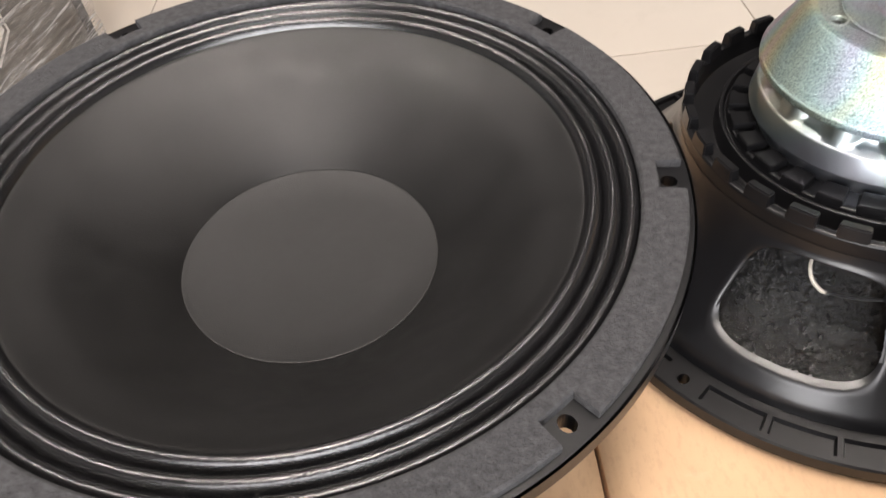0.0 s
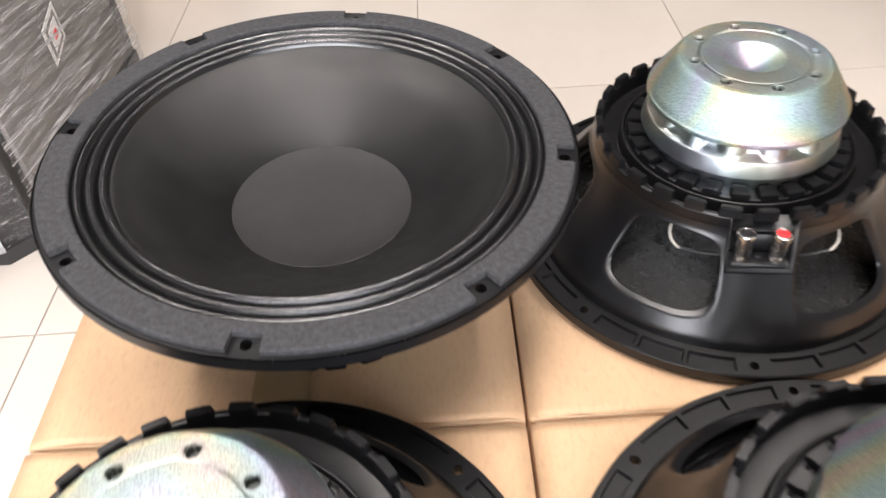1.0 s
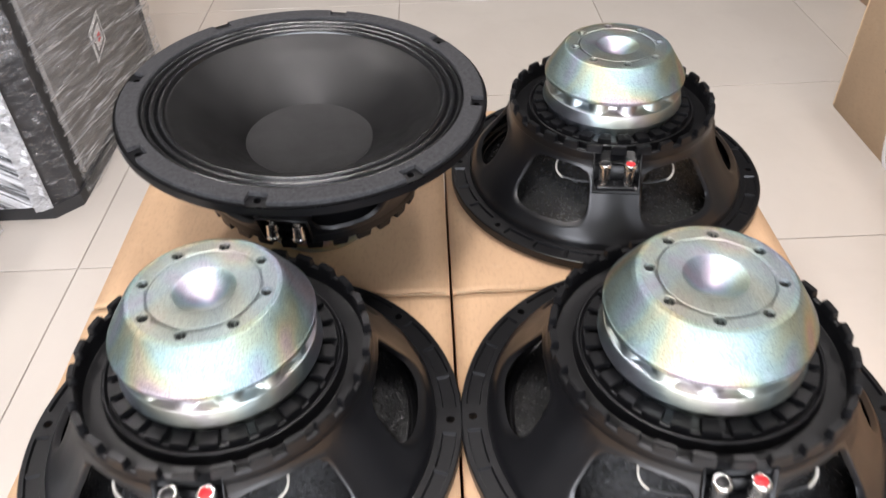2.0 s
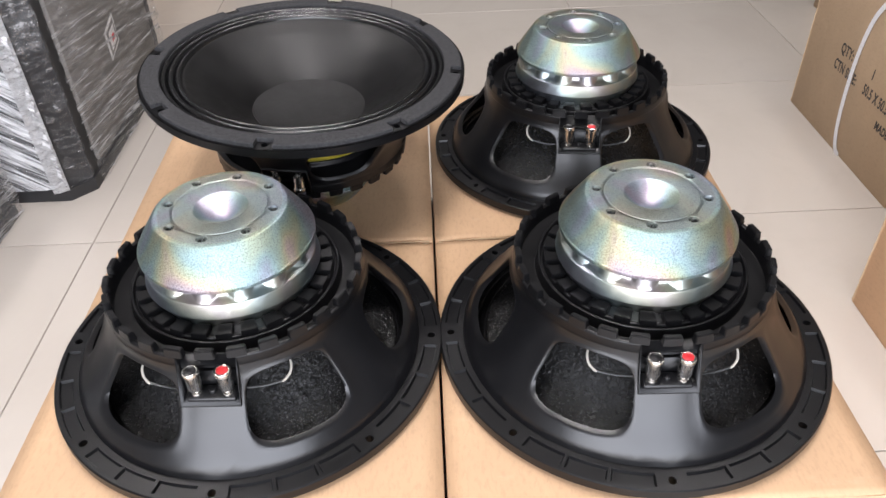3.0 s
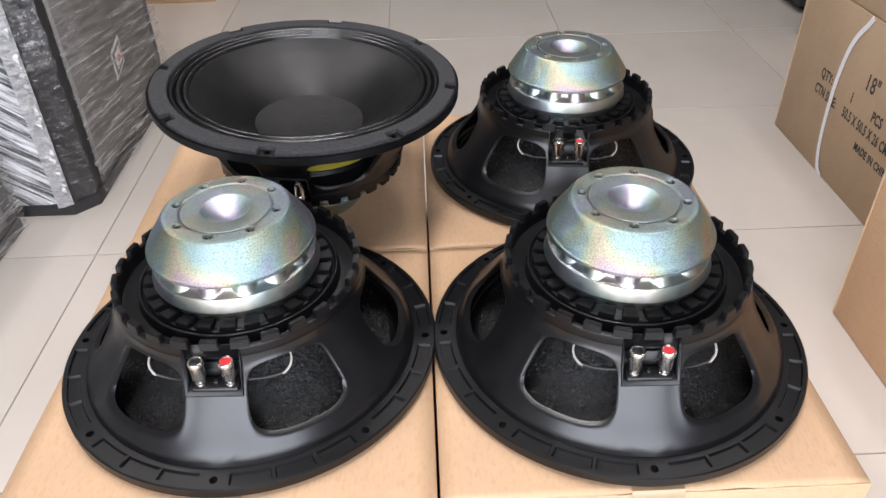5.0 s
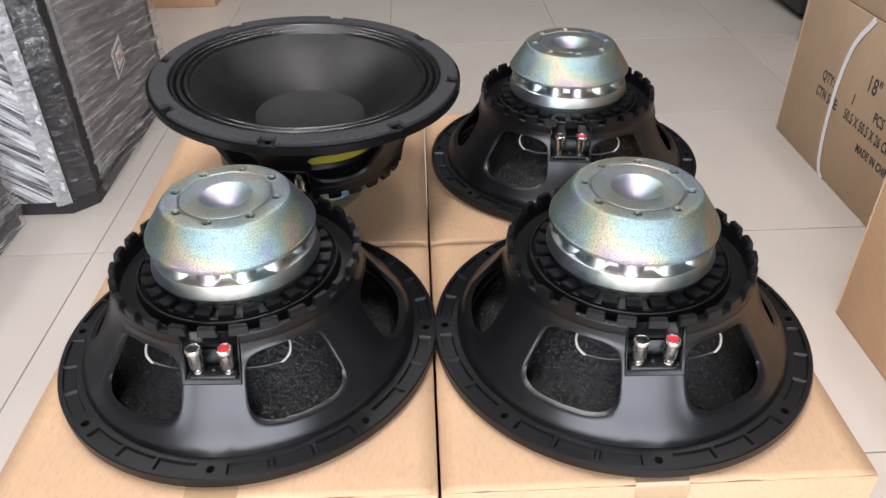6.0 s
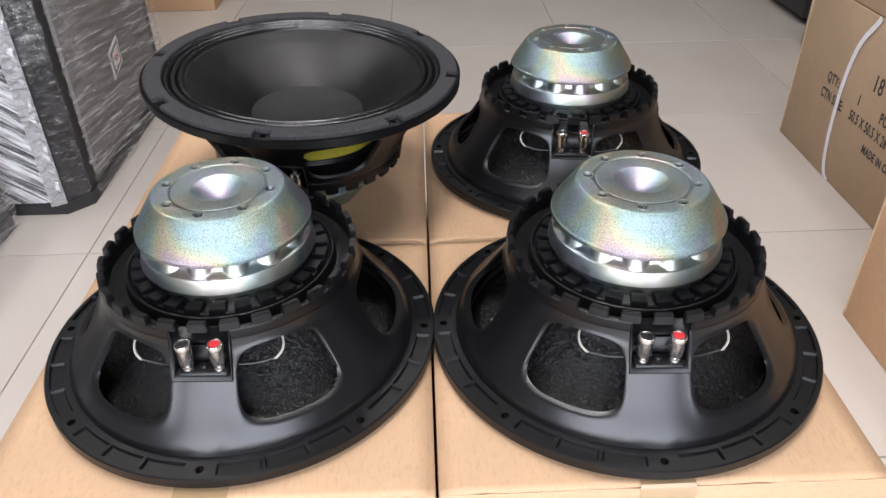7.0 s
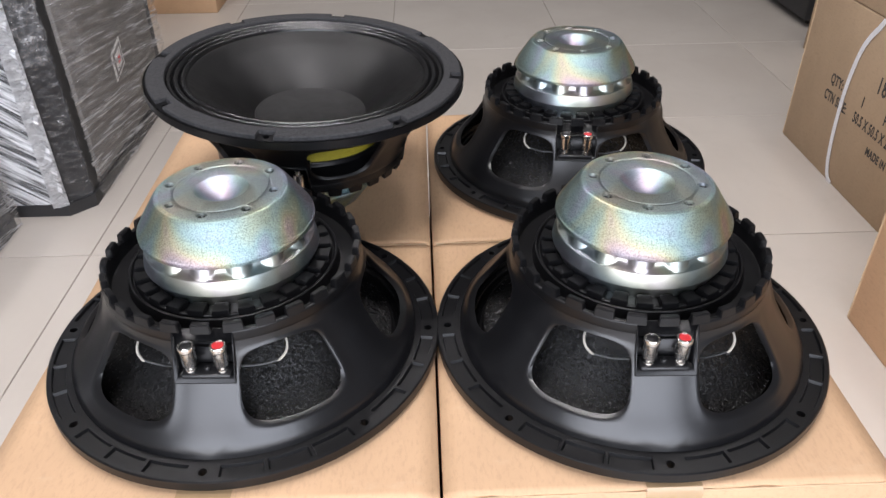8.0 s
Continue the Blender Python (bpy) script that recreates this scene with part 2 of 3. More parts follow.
def smooth_curve(points, steps=5):
    """Catmull-Rom through the points of a profile."""
    p = [Vector(q) for q in points]
    p = [2 * p[0] - p[1], *p, 2 * p[-1] - p[-2]]
    out = []
    for a, b, c, d in zip(p, p[1:], p[2:], p[3:]):
        for i in range(steps):
            t = i / steps
            out.append(tuple(0.5 * (2 * b + (c - a) * t + (2 * a - 5 * b + 4 * c - d) * t * t + (3 * b - a - 3 * c + d) * t ** 3)))
    out.append(tuple(p[-2]))
    return out


def block(sx, sy, sz, at=(0, 0, 0), bevel=0.0, segments=2, bm=None):
    """A box with its middle at `at`, with rounded edges."""
    bm = bm or bmesh.new()
    made = bmesh.ops.create_cube(bm, size=1.0, matrix=Matrix.Translation(at) @ Matrix.Diagonal((sx, sy, sz, 1)))
    if bevel:
        edges = {e for v in made["verts"] for e in v.link_edges}
        bmesh.ops.bevel(bm, geom=list(edges), offset=bevel, segments=segments, affect="EDGES", profile=0.5)
    return bm


def sector_block(r0, r1, z0, z1, width, steps=4, taper=0.0, bm=None, at=0.0):
    """A piece of a ring, round the -y side, with slanting ends."""
    bm = bm or bmesh.new()
    cols = []
    for i in range(steps + 1):
        f = 2 * i / steps - 1
        row = []
        for r, z, w in ((r0, z0, 0.0), (r1, z0, 0.0), (r1 - taper, z1, taper), (r0 + taper, z1, taper)):
            a = radians(-90 + at + f * (width / 2 - math.degrees(w / r)))
            row.append(bm.verts.new((r * math.cos(a), r * math.sin(a), z)))
        cols.append(row)
    for a, b in zip(cols, cols[1:]):
        for k in range(4):
            bm.faces.new((a[k], a[(k + 1) % 4], b[(k + 1) % 4], b[k]))
    bm.faces.new(cols[0])
    bm.faces.new(cols[-1][::-1])
    bmesh.ops.recalc_face_normals(bm, faces=bm.faces)
    return bm


def tube(points, radius, n=8, bm=None):
    bm = bm or bmesh.new()
    pts = [Vector(p) for p in points]
    rings = []
    for i, p in enumerate(pts):
        d = (pts[min(i + 1, len(pts) - 1)] - pts[max(i - 1, 0)]).normalized()
        side = d.orthogonal().normalized() if i == 0 else (side - d * side.dot(d)).normalized()
        up = d.cross(side)
        rings.append([bm.verts.new(p + radius * (math.cos(2 * math.pi * k / n) * side + math.sin(2 * math.pi * k / n) * up)) for k in range(n)])
    for a, b in zip(rings, rings[1:]):
        for k in range(n):
            bm.faces.new((a[k], a[(k + 1) % n], b[(k + 1) % n], b[k]))
    bm.faces.new(rings[0][::-1])
    bm.faces.new(rings[-1])
    bmesh.ops.recalc_face_normals(bm, faces=bm.faces)
    return bm


def square_angles(w, h, per=8):
    """Directions that hit the border of a w x h rectangle at even steps, corners included."""
    pts = []
    for i in range(per):
        pts.append((-w + 2 * w * i / per, -h))
    for i in range(per):
        pts.append((w, -h + 2 * h * i / per))
    for i in range(per):
        pts.append((w - 2 * w * i / per, h))
    for i in range(per):
        pts.append((-w, h - 2 * h * i / per))
    return pts


def holed_sector(bm, middle, half, r0, r1, rc, rh, z, depth, per=4):
    """A flat piece of ring with one round hole, and the hole's wall."""
    border = square_angles(half, (r1 - r0) / 2, per)
    inner, outer, low = [], [], []
    for a, r in border:
        ang, rad = radians(middle + a), (r0 + r1) / 2 + r
        outer.append(bm.verts.new((rad * math.cos(ang), rad * math.sin(ang), z)))
        d = math.atan2(rad - rc, radians(a) * rc)
        x, y = rh * math.cos(d), rh * math.sin(d)
        ang, rad = radians(middle) + x / rc, rc + y
        inner.append(bm.verts.new((rad * math.cos(ang), rad * math.sin(ang), z)))
        low.append(bm.verts.new((rad * math.cos(ang), rad * math.sin(ang), z - depth)))
    n = len(border)
    for i in range(n):
        j = (i + 1) % n
        bm.faces.new((outer[i], outer[j], inner[j], inner[i]))
        if depth:
            bm.faces.new((inner[i], inner[j], low[j], low[i]))
    if not depth:
        for v in low:
            bm.verts.remove(v)


def ring_cells(bm, a0, a1, steps, profile):
    """Sweeps (radius, height) pairs from one angle to another."""
    rows = []
    for i in range(steps + 1):
        a = radians(a0 + (a1 - a0) * i / steps)
        rows.append([bm.verts.new((r * math.cos(a), r * math.sin(a), z)) for r, z in profile])
    for p, q in zip(rows, rows[1:]):
        for k in range(len(profile) - 1):
            bm.faces.new((p[k], p[k + 1], q[k + 1], q[k]))
    return rows


# ---- the setting ----


def setting(name, bm, material, label):
    return tagged(part(name, bm, material, None, label, 0), label, name.split("_")[0], kind="structure")


X0, X1, Y0, Y1 = -2.6, 2.6, -3.1, 4.2
floor = setting("floor", block(X1 - X0 + 0.4, Y1 - Y0 + 0.4, 0.1, ((X0 + X1) / 2, (Y0 + Y1) / 2, FLOOR - 0.053)), GROUT, "beige glazed floor tiles with thin grey joints")
# Ceiling and walls are added out of view to enclose and shape the light.
ceiling = setting("ceiling", block(X1 - X0 + 0.4, Y1 - Y0 + 0.4, 0.1, ((X0 + X1) / 2, (Y0 + Y1) / 2, CEIL + 0.05)), CEILP, "unseen grey ceiling added to close the room")
HIGH = CEIL - FLOOR
MID = (CEIL + FLOOR) / 2
setting("wall_north", block(X1 - X0, 0.12, HIGH, ((X0 + X1) / 2, Y1 + 0.06, MID)), WALLP, "unseen grey wall added to close the room")
setting("wall_west", block(0.12, Y1 - Y0, HIGH, (X0 - 0.06, (Y0 + Y1) / 2, MID)), WALLP, "unseen grey wall added to close the room")
setting("wall_east", block(0.12, Y1 - Y0, HIGH, (X1 + 0.06, (Y0 + Y1) / 2, MID)), WALLP, "unseen grey wall added to close the room")
_bm = bmesh.new()
block(DOORWAY[0] - X0, 0.12, HIGH, ((DOORWAY[0] + X0) / 2, Y0 - 0.06, MID), bm=_bm)
block(X1 - DOORWAY[1], 0.12, HIGH, ((DOORWAY[1] + X1) / 2, Y0 - 0.06, MID), bm=_bm)
block(DOORWAY[1] - DOORWAY[0], 0.12, CEIL - DOORWAY[3], ((DOORWAY[0] + DOORWAY[1]) / 2, Y0 - 0.06, (CEIL + DOORWAY[3]) / 2), bm=_bm)
setting("wall_south", _bm, WALLP, "unseen grey wall added with a wide open doorway")


def make_speaker():
    """A large woofer lying face down: gasket on z = 0, magnet up."""
    spk = thing("loudspeaker_driver", pose(0.244, -0.229, 0), "", "speaker", "drivers on the cartons")

    # basket skirt: six windows, spokes between them
    prof = smooth_curve([(0.1515, 0.126), (0.1535, 0.114), (0.160, 0.094), (0.170, 0.075), (0.1825, 0.056), (0.1955, 0.040), (0.2015, 0.032), (0.2045, 0.026), (0.2055, 0.017)], 4)
    zs, rs = [p[1] for p in prof][::-1], [p[0] for p in prof][::-1]
    bm = bmesh.new()
    z0, z1 = 0.017, 0.126
    for k in range(6):
        mid = -60 + 60 * k
        border = square_angles(30, (z1 - z0) / 2, 12)
        rings = []
        for step in range(-1, 9):
            row = []
            for a, h in border:
                z = (z0 + z1) / 2 + h
                # window outline, wider at its foot
                d = math.atan2((z - 0.079) / 0.0365, a / 18.0)
                e = 2.0 / 3.6
                ca, sa = math.cos(d), math.sin(d)
                wa = 18.0 * math.copysign(abs(ca) ** e, ca)
                wz = 0.079 + 0.0365 * math.copysign(abs(sa) ** e, sa)
                wa *= 1.0 - 0.06 * (wz - 0.079) / 0.0365
                t = (0, 0.03, 0.07, 0.12, 0.18, 0.28, 0.45, 0.7, 1)[max(step, 0)]
                ang, zz = wa + (a - wa) * t, wz + (z - wz) * t
                rad = float(np.interp(zz, zs, rs)) + (0.0003, 0.0013, 0.0018, 0.0016, 0.0010, 0.0003, 0, 0, 0, -0.0052)[step]
                t3 = radians(mid + ang)
                row.append(bm.verts.new((rad * math.cos(t3), rad * math.sin(t3), zz)))
            rings.append(row)
        n = len(border)
        for a, b in zip(rings, rings[1:]):
            for i in range(n):
                j = (i + 1) % n
                bm.faces.new((a[i], a[j], b[j], b[i]))
    fix(bm)
    # the bay for the terminals
    W, ZB = 0.0315, 0.0865
    for co, no in (((W, 0, 0), (1, 0, 0)), ((-W, 0, 0), (1, 0, 0)), ((0, 0, ZB), (0, 0, 1))):
        faces = [f for f in bm.faces if f.calc_center_median().y < -0.1 and abs(f.calc_center_median().x) < 0.06]
        geom = list({g for f in faces for g in (f, *f.verts, *f.edges)})
        bmesh.ops.bisect_plane(bm, geom=geom, plane_co=co, plane_no=no)
    bmesh.ops.delete(bm, geom=[f for f in bm.faces if f.calc_center_median().y < -0.1 and abs(f.calc_center_median().x) < W and f.calc_center_median().z > ZB], context="FACES")
    basket = part("basket", bm, BASKET, spk)
    normals = []
    for v in basket.data.vertices:
        rad = math.hypot(v.co.x, v.co.y)
        if abs(rad - float(np.interp(v.co.z, zs, rs))) < 0.0002 and v.co.z > 0.0285:
            up = (float(np.interp(v.co.z - 0.004, zs, rs)) - float(np.interp(v.co.z + 0.004, zs, rs))) / 0.008
            normals.append(Vector((v.co.x / rad, v.co.y / rad, up)).normalized())
        else:
            n3 = v.normal.copy()
            n3 = n3 if n3.dot(Vector((v.co.x, v.co.y, 0.0))) > 0 else -n3
            up = (float(np.interp(v.co.z - 0.004, zs, rs)) - float(np.interp(v.co.z + 0.004, zs, rs))) / 0.008
            true = Vector((v.co.x / rad, v.co.y / rad, up)).normalized()
            normals.append((n3 * 0.5 + true * 0.5).normalized() if v.co.z > 0.0285 else n3)

    bm = bmesh.new()
    yb, yf = -0.1425, -0.1655
    v = [bm.verts.new(p) for p in ((-W, yf, ZB), (W, yf, ZB), (W, yb, ZB), (-W, yb, ZB), (-W, yb, 0.1385), (W, yb, 0.1385), (-W, -0.1475, 0.1385), (W, -0.1475, 0.1385))]
    for f in ((0, 1, 2, 3), (3, 2, 5, 4), (0, 3, 4, 6), (1, 7, 5, 2)):
        bm.faces.new([v[i] for i in f])
    bay = part("terminal_bay", fix(bm), BASKET_DIM, basket)
    thick = bay.modifiers.new("thickness", "SOLIDIFY")
    thick.thickness, thick.offset = 0.002, 0

    # top rim of the basket: channel, ridge, inner shelf
    rim = lathe(rounded([(0.147, 0.120), (0.1515, 0.126), (0.1515, 0.1375), (0.1500, 0.1390), (0.1465, 0.1390), (0.1450, 0.1375), (0.1440, 0.1210), (0.1245, 0.1190),
                                   (0.1225, 0.1335), (0.1195, 0.1335), (0.1180, 0.129), (0.1165, 0.129), (0.1155, 0.1335), (0.112, 0.1335), (0.109, 0.131), (0.09, 0.131), (0.085, 0.131)], 0.0012, 3), 120)
    gap = [f for f in rim.faces if f.calc_center_median().y < 0 and abs(f.calc_center_median().x) < W and f.calc_center_median().xy.length > 0.1442]
    bmesh.ops.delete(rim, geom=gap, context="FACES")
    part("top_rim", rim, BASKET_DIM, basket)
    tab = sector_block(0.1425, 0.1515, 0.1370, 0.1485, 8.3, 3, 0.0011)
    bmesh.ops.bevel(tab, geom=[e for e in tab.edges if e.calc_face_angle(0.0) > 0.6], offset=0.0010, segments=2, affect="EDGES")
    first = part("rim_tab", tab, BASKET_DIM, basket, smooth=50)
    for k in range(1, 28):
        ob = new("rim_tab", first.data)
        ob.parent = basket
        ob.rotation_euler.z = radians(360 / 28 * k)
    first.rotation_euler.z = 0
    fin = sector_block(0.0975, 0.1160, 0.131, 0.1385, 9.8, 2, 0.0009)
    bmesh.ops.bevel(fin, geom=[e for e in fin.edges if e.calc_face_angle(0.0) > 0.6], offset=0.0006, segments=2, affect="EDGES")
    first = part("cooling_fin", fin, BASKET_DIM, basket, smooth=50)
    first.rotation_euler.z = radians(5.6)
    for k in range(1, 26):
        ob = new("cooling_fin", first.data)
        ob.parent = basket
        ob.rotation_euler.z = radians(5.6 + 360 / 26 * k)

    # flange with pockets and eight holes
    bm = bmesh.new()
    R0, RA, RB, R1, TOP, LOW, BOT = 0.2045, 0.2120, 0.2256, 0.2304, 0.0185, 0.0148, 0.006
    for k in range(8):
        mid = -90 + 45 * k
        holed_sector(bm, mid, 3.6, R0, R1 - 0.0012, 0.2195, 0.0043, TOP, TOP - BOT, 4)
        holed_sector(bm, mid, 3.6, R0, R1 - 0.0012, 0.2195, 0.0043, BOT, 0.0, 4)
        edges = [3.6, 4.3, 15.9, 16.9, 28.1, 29.1, 40.7, 41.4]
        flat = [(R0, TOP), (RA, TOP), (RB, TOP), (R1 - 0.0012, TOP)]
        sunk = [(R0, TOP), (RA, TOP), (RA + 0.0012, LOW), (RB - 0.0008, LOW), (RB, TOP), (R1 - 0.0012, TOP)]
        for i, (a, b) in enumerate(zip(edges, edges[1:])):
            if i % 2 == 0:
                ring_cells(bm, mid + a, mid + b, 1, flat)
            else:
                rows = ring_cells(bm, mid + a, mid + b, 6, sunk)
                for row in (rows[0], rows[-1]):
                    s = 0.35 if row is rows[0] else -0.35
                    for q in (2, 3):
                        row[q].co = Matrix.Rotation(radians(s), 3, "Z") @ row[q].co
                    bm.faces.new((row[1], row[2], row[3], row[4]))
        ring_cells(bm, mid + 3.6, mid + 41.4, 14, [(R0, BOT), (R1 - 0.0012, BOT)])
        ring_cells(bm, mid - 3.6, mid + 41.4, 30, [(R1 - 0.0012, TOP), (R1, TOP - 0.0012), (R1, BOT)])
    part("flange", fix(bm, 0.00008), BASKET_DIM, spk, smooth=0)

    # front gasket with a cut at each hole
    bm = bmesh.new()
    for k in range(8):
        mid = -90 + 45 * k
        full = [(0.2040, 0.0062), (0.2040, 0.0012), (0.2052, 0.0), (0.2252, 0.0), (0.2264, 0.0012), (0.2264, 0.0062)]
        short = [(0.2040, 0.0062), (0.2040, 0.0012), (0.2052, 0.0), (0.2125, 0.0), (0.2135, 0.0012), (0.2140, 0.0062)]
        for row in ring_cells(bm, mid + 3.0, mid + 42.0, 14, full)[::14]:
            bm.faces.new(row)
        ring_cells(bm, mid - 3.0, mid + 3.0, 4, short)
    part("gasket", fix(bm), GASKET, spk, "black foam gasket ring", 30)

    # rolled surround, cone, dust cap
    roll = []
    for i in range(49):
        f = i / 48
        roll.append((0.2050 - 0.0300 * f, 0.0095 - 0.0062 * abs(math.sin(3 * math.pi * f)) ** 0.8 + 0.002 * f))
    part("surround", lathe(roll, 144), DOPED, spk, "glossy doped cloth surround")
    shape = smooth_curve([(0.1765, 0.0105), (0.1720, 0.0125), (0.1570, 0.0225), (0.1350, 0.0390), (0.1130, 0.0560), (0.0970, 0.0690), (0.0872, 0.0778), (0.0820, 0.0835)], 6)
    part("cone", lathe(shape, 128), CONE_FACE, spk)
    part("cone_back", lathe([(r + 0.0006, z + 0.0016) for r, z in shape] + [(0.062, 0.0975)], 128), CONE, spk, "crinkled pressed paper back of the cone")
    part("dust_cap", lathe(smooth_curve([(0.0882, 0.0768), (0.0872, 0.0763), (0.082, 0.0775), (0.064, 0.0805), (0.032, 0.0828), (0.0, 0.0835)], 5), 96), CAPPAPER, spk, "matt black paper dust cap")
    wave = [(0.062 + 0.056 * i / 72, 0.1065 + 0.0022 * math.sin(i / 72 * 2 * math.pi * 7)) for i in range(73)]
    part("spider", lathe(wave, 96), YELLOW, spk, "corrugated yellow cloth spider")
    part("spider_shelf", lathe(rounded([(0.116, 0.105), (0.120, 0.105), (0.121, 0.112), (0.134, 0.115), (0.149, 0.119)], 0.002, 3), 96), BASKET_DIM, basket)

    # leads from the cone to the terminals
    for s in (-1, 1):
        pts = smooth_curve([(s * 0.075, -0.116, 0.112), (s * 0.081, -0.126, 0.106), (s * 0.080, -0.133, 0.099), (s * 0.0745, -0.138, 0.0935), (s * 0.071, -0.1393, 0.0920)], 6)
        part("lead_wire", tube(pts, 0.0012), LEAD, spk, "pale braided lead wire")
        part("lead_sleeve", tube(smooth_curve([(s * 0.0725, -0.1388, 0.0925), (s * 0.052, -0.143, 0.0885), (s * 0.034, -0.146, 0.0890)], 4), 0.0012), BLACK_PLASTIC, spk)

    # terminals
    bm = block(0.054, 0.0205, 0.006, (0, -0.1530, 0.090), 0.0024, 3)
    plate = part("terminal_plate", bm, BLACK_PLASTIC, spk)
    screw = lathe(rounded([(0, 0.0975), (0.0012, 0.0965), (0.0032, 0.0965), (0.0036, 0.0950), (0.0036, 0.093)], 0.0005, 2), 20)
    bmesh.ops.translate(screw, verts=screw.verts, vec=(0, -0.1530, 0))
    part("screw", screw, BLACK_PLASTIC, plate)
    for s, ink in ((-1, BLACK_PLASTIC), (1, RED)):
        body = lathe(rounded([(0, 0.0928), (0.0062, 0.0928), (0.0062, 0.0958), (0.0036, 0.0964), (0.0036, 0.1010), (0.0079, 0.1018), (0.0079, 0.1205), (0.0091, 0.1217), (0.0091, 0.1262), (0.0085, 0.1274), (0.0066, 0.1274), (0.0066, 0.1258), (0, 0.1258)], 0.0004, 2), 28)
        bmesh.ops.translate(body, verts=body.verts, vec=(s * 0.0172, -0.1545, 0))
        post = part("binding_post", body, NICKEL, plate, "nickel-plated binding post")
        d = lathe(rounded([(0.0062, 0.1258), (0.0062, 0.1264), (0.0, 0.1265)], 0.0005, 2), 28)
        bmesh.ops.translate(d, verts=d.verts, vec=(s * 0.0172, -0.1545, 0))
        part("post_insert", d, ink, plate, "red insert" if s > 0 else "black insert")
        # Wire hole as a disc on the post; its inner shade is the dark colour.
        hole = lathe([(0, 0.0), (0.0026, 0.0), (0.0030, 0.0004), (0.0030, -0.002)], 16)
        bmesh.ops.transform(hole, matrix=pose(s * 0.0172, -0.1545 - 0.0067, 0.106, 90), verts=hole.verts)
        part("wire_hole_disc", hole, HOLE_SHADE, plate)

    # magnet assembly, in true measures
    part("bottom_plate", lathe(rounded([(0.080, 0.1345), (0.0955, 0.1345), (0.0955, 0.1500), (0.1028, 0.1505), (0.1043, 0.1518), (0.1006, 0.1688), (0.0992, 0.1700), (0.080, 0.1702)], 0.0008, 3), 128), ZINC_BRIGHT, spk, "bright turned zinc-plated steel ring")
    bm = bmesh.new()
    n, lobes, levels = 420, 14, 9
    rows = []
    for k in range(levels):
        f = k / (levels - 1)
        row = []
        for i in range(n):
            a = 2 * math.pi * i / n
            p = (a % (2 * math.pi / lobes)) - math.pi / lobes
            side = 0.0825 * math.sin(p)
            w = 0.0166
            # rounded columns, and between them scoops that run out onto the plate and the cover
            scoop = 0.0915 + 0.0080 * max(0.0, 1 - f / 0.45) ** 2.0 + 0.008 * max(0.0, (f - 0.75) / 0.25) ** 2
            rad = 0.0825 * math.cos(p) + math.sqrt(w * w - side * side) if abs(side) < w * 0.97 else 0.0
            rad = max(rad, scoop) * (0.995 - 0.045 * f)
            row.append(bm.verts.new((rad * math.cos(a), rad * math.sin(a), 0.1698 + 0.0180 * f)))
        rows.append(row)
    for low, high in zip(rows, rows[1:]):
        for i in range(n):
            j = (i + 1) % n
            bm.faces.new((low[i], low[j], high[j], high[i]))
    part("scalloped_ring", fix(bm), ZINC_BRIGHT, spk, "bright scalloped magnet ring")
    cap = part("magnet_cap", lathe(rounded([(0.084, 0.1868), (0.1014, 0.1868), (0.1030, 0.1880), (0.1030, 0.1928), (0.1014, 0.1942), (0.0985, 0.2000), (0.0792, 0.2285), (0.0755, 0.2322), (0.0705, 0.2322)], 0.0017, 4), 128), ZINC, spk, "rough cast zinc-passivated magnet cover, iridescent")
    bm = bmesh.new()
    for k in range(8):
        holed_sector(bm, -90 + 45 * k, 22.5, 0.0550, 0.0705, 0.0623, 0.0057, 0.2322, 0.011, 6)
    fix(bm)
    lathe([(0.0550, 0.2322), (0.0544, 0.2315), (0.0538, 0.2315), (0.0532, 0.2322), (0.0325, 0.2322), (0.0312, 0.2318)], 96, bm)
    fix(bm)
    part("top_face", bm, ZINC_TOP_DIM, cap, "smooth machined top face with eight holes, shade in its colour", 30)
    for k in range(8):
        a = radians(-90 + 45 * k)
        at = (0.0623 * math.cos(a), 0.0623 * math.sin(a), 0)
        rim = lathe([(0.0051, 0.2292), (0.0055, 0.2308), (0.0061, 0.2322), (0.0065, 0.23255), (0.0071, 0.2325), (0.0074, 0.2321)], 24)
        bmesh.ops.translate(rim, verts=rim.verts, vec=at)
        part("hole_rim", rim, ZINC_TOP_DIM, cap)
        thread = lathe([(0.0052 + 0.0003 * (q % 2), 0.2300 - 0.0006 * q) for q in range(13)] + [(0.0, 0.2222)], 20)
        bmesh.ops.translate(thread, verts=thread.verts, vec=at)
        part("bolt_hole", thread, STEEL, cap, "threaded steel bolt hole")
    part("centre_dish", lathe(smooth_curve([(0.0312, 0.2318), (0.0290, 0.2305), (0.0210, 0.2250), (0.0120, 0.2200), (0.0050, 0.2172), (0.0, 0.2165)], 4), 64), ZINC_DISH_LIT, cap, "hollow in the middle, doorway reflection in its colour")
    # true radii: the drawing above is for a 460 mm flange, the driver is a little wider
    for mesh in {o.data for o in spk.children_recursive}:
        for v in mesh.vertices:
            r = math.hypot(v.co.x, v.co.y)
            if mesh.name.startswith(("bottom_plate", "scalloped_ring", "magnet_cap", "top_face", "hole_rim", "bolt_hole", "centre_dish")):
                continue
            if mesh.name.startswith(("binding_post", "post_insert", "wire_hole_disc", "terminal_plate", "screw")):
                v.co = (v.co.x, v.co.y - 0.005, v.co.z * 1.03)
                continue
            k = float(np.interp(r, (0.0, 0.14, 0.152, 0.165, 0.2195, 0.2325), (1.02, 1.02, 1.024, 1.046, 1.066, 1.079)))
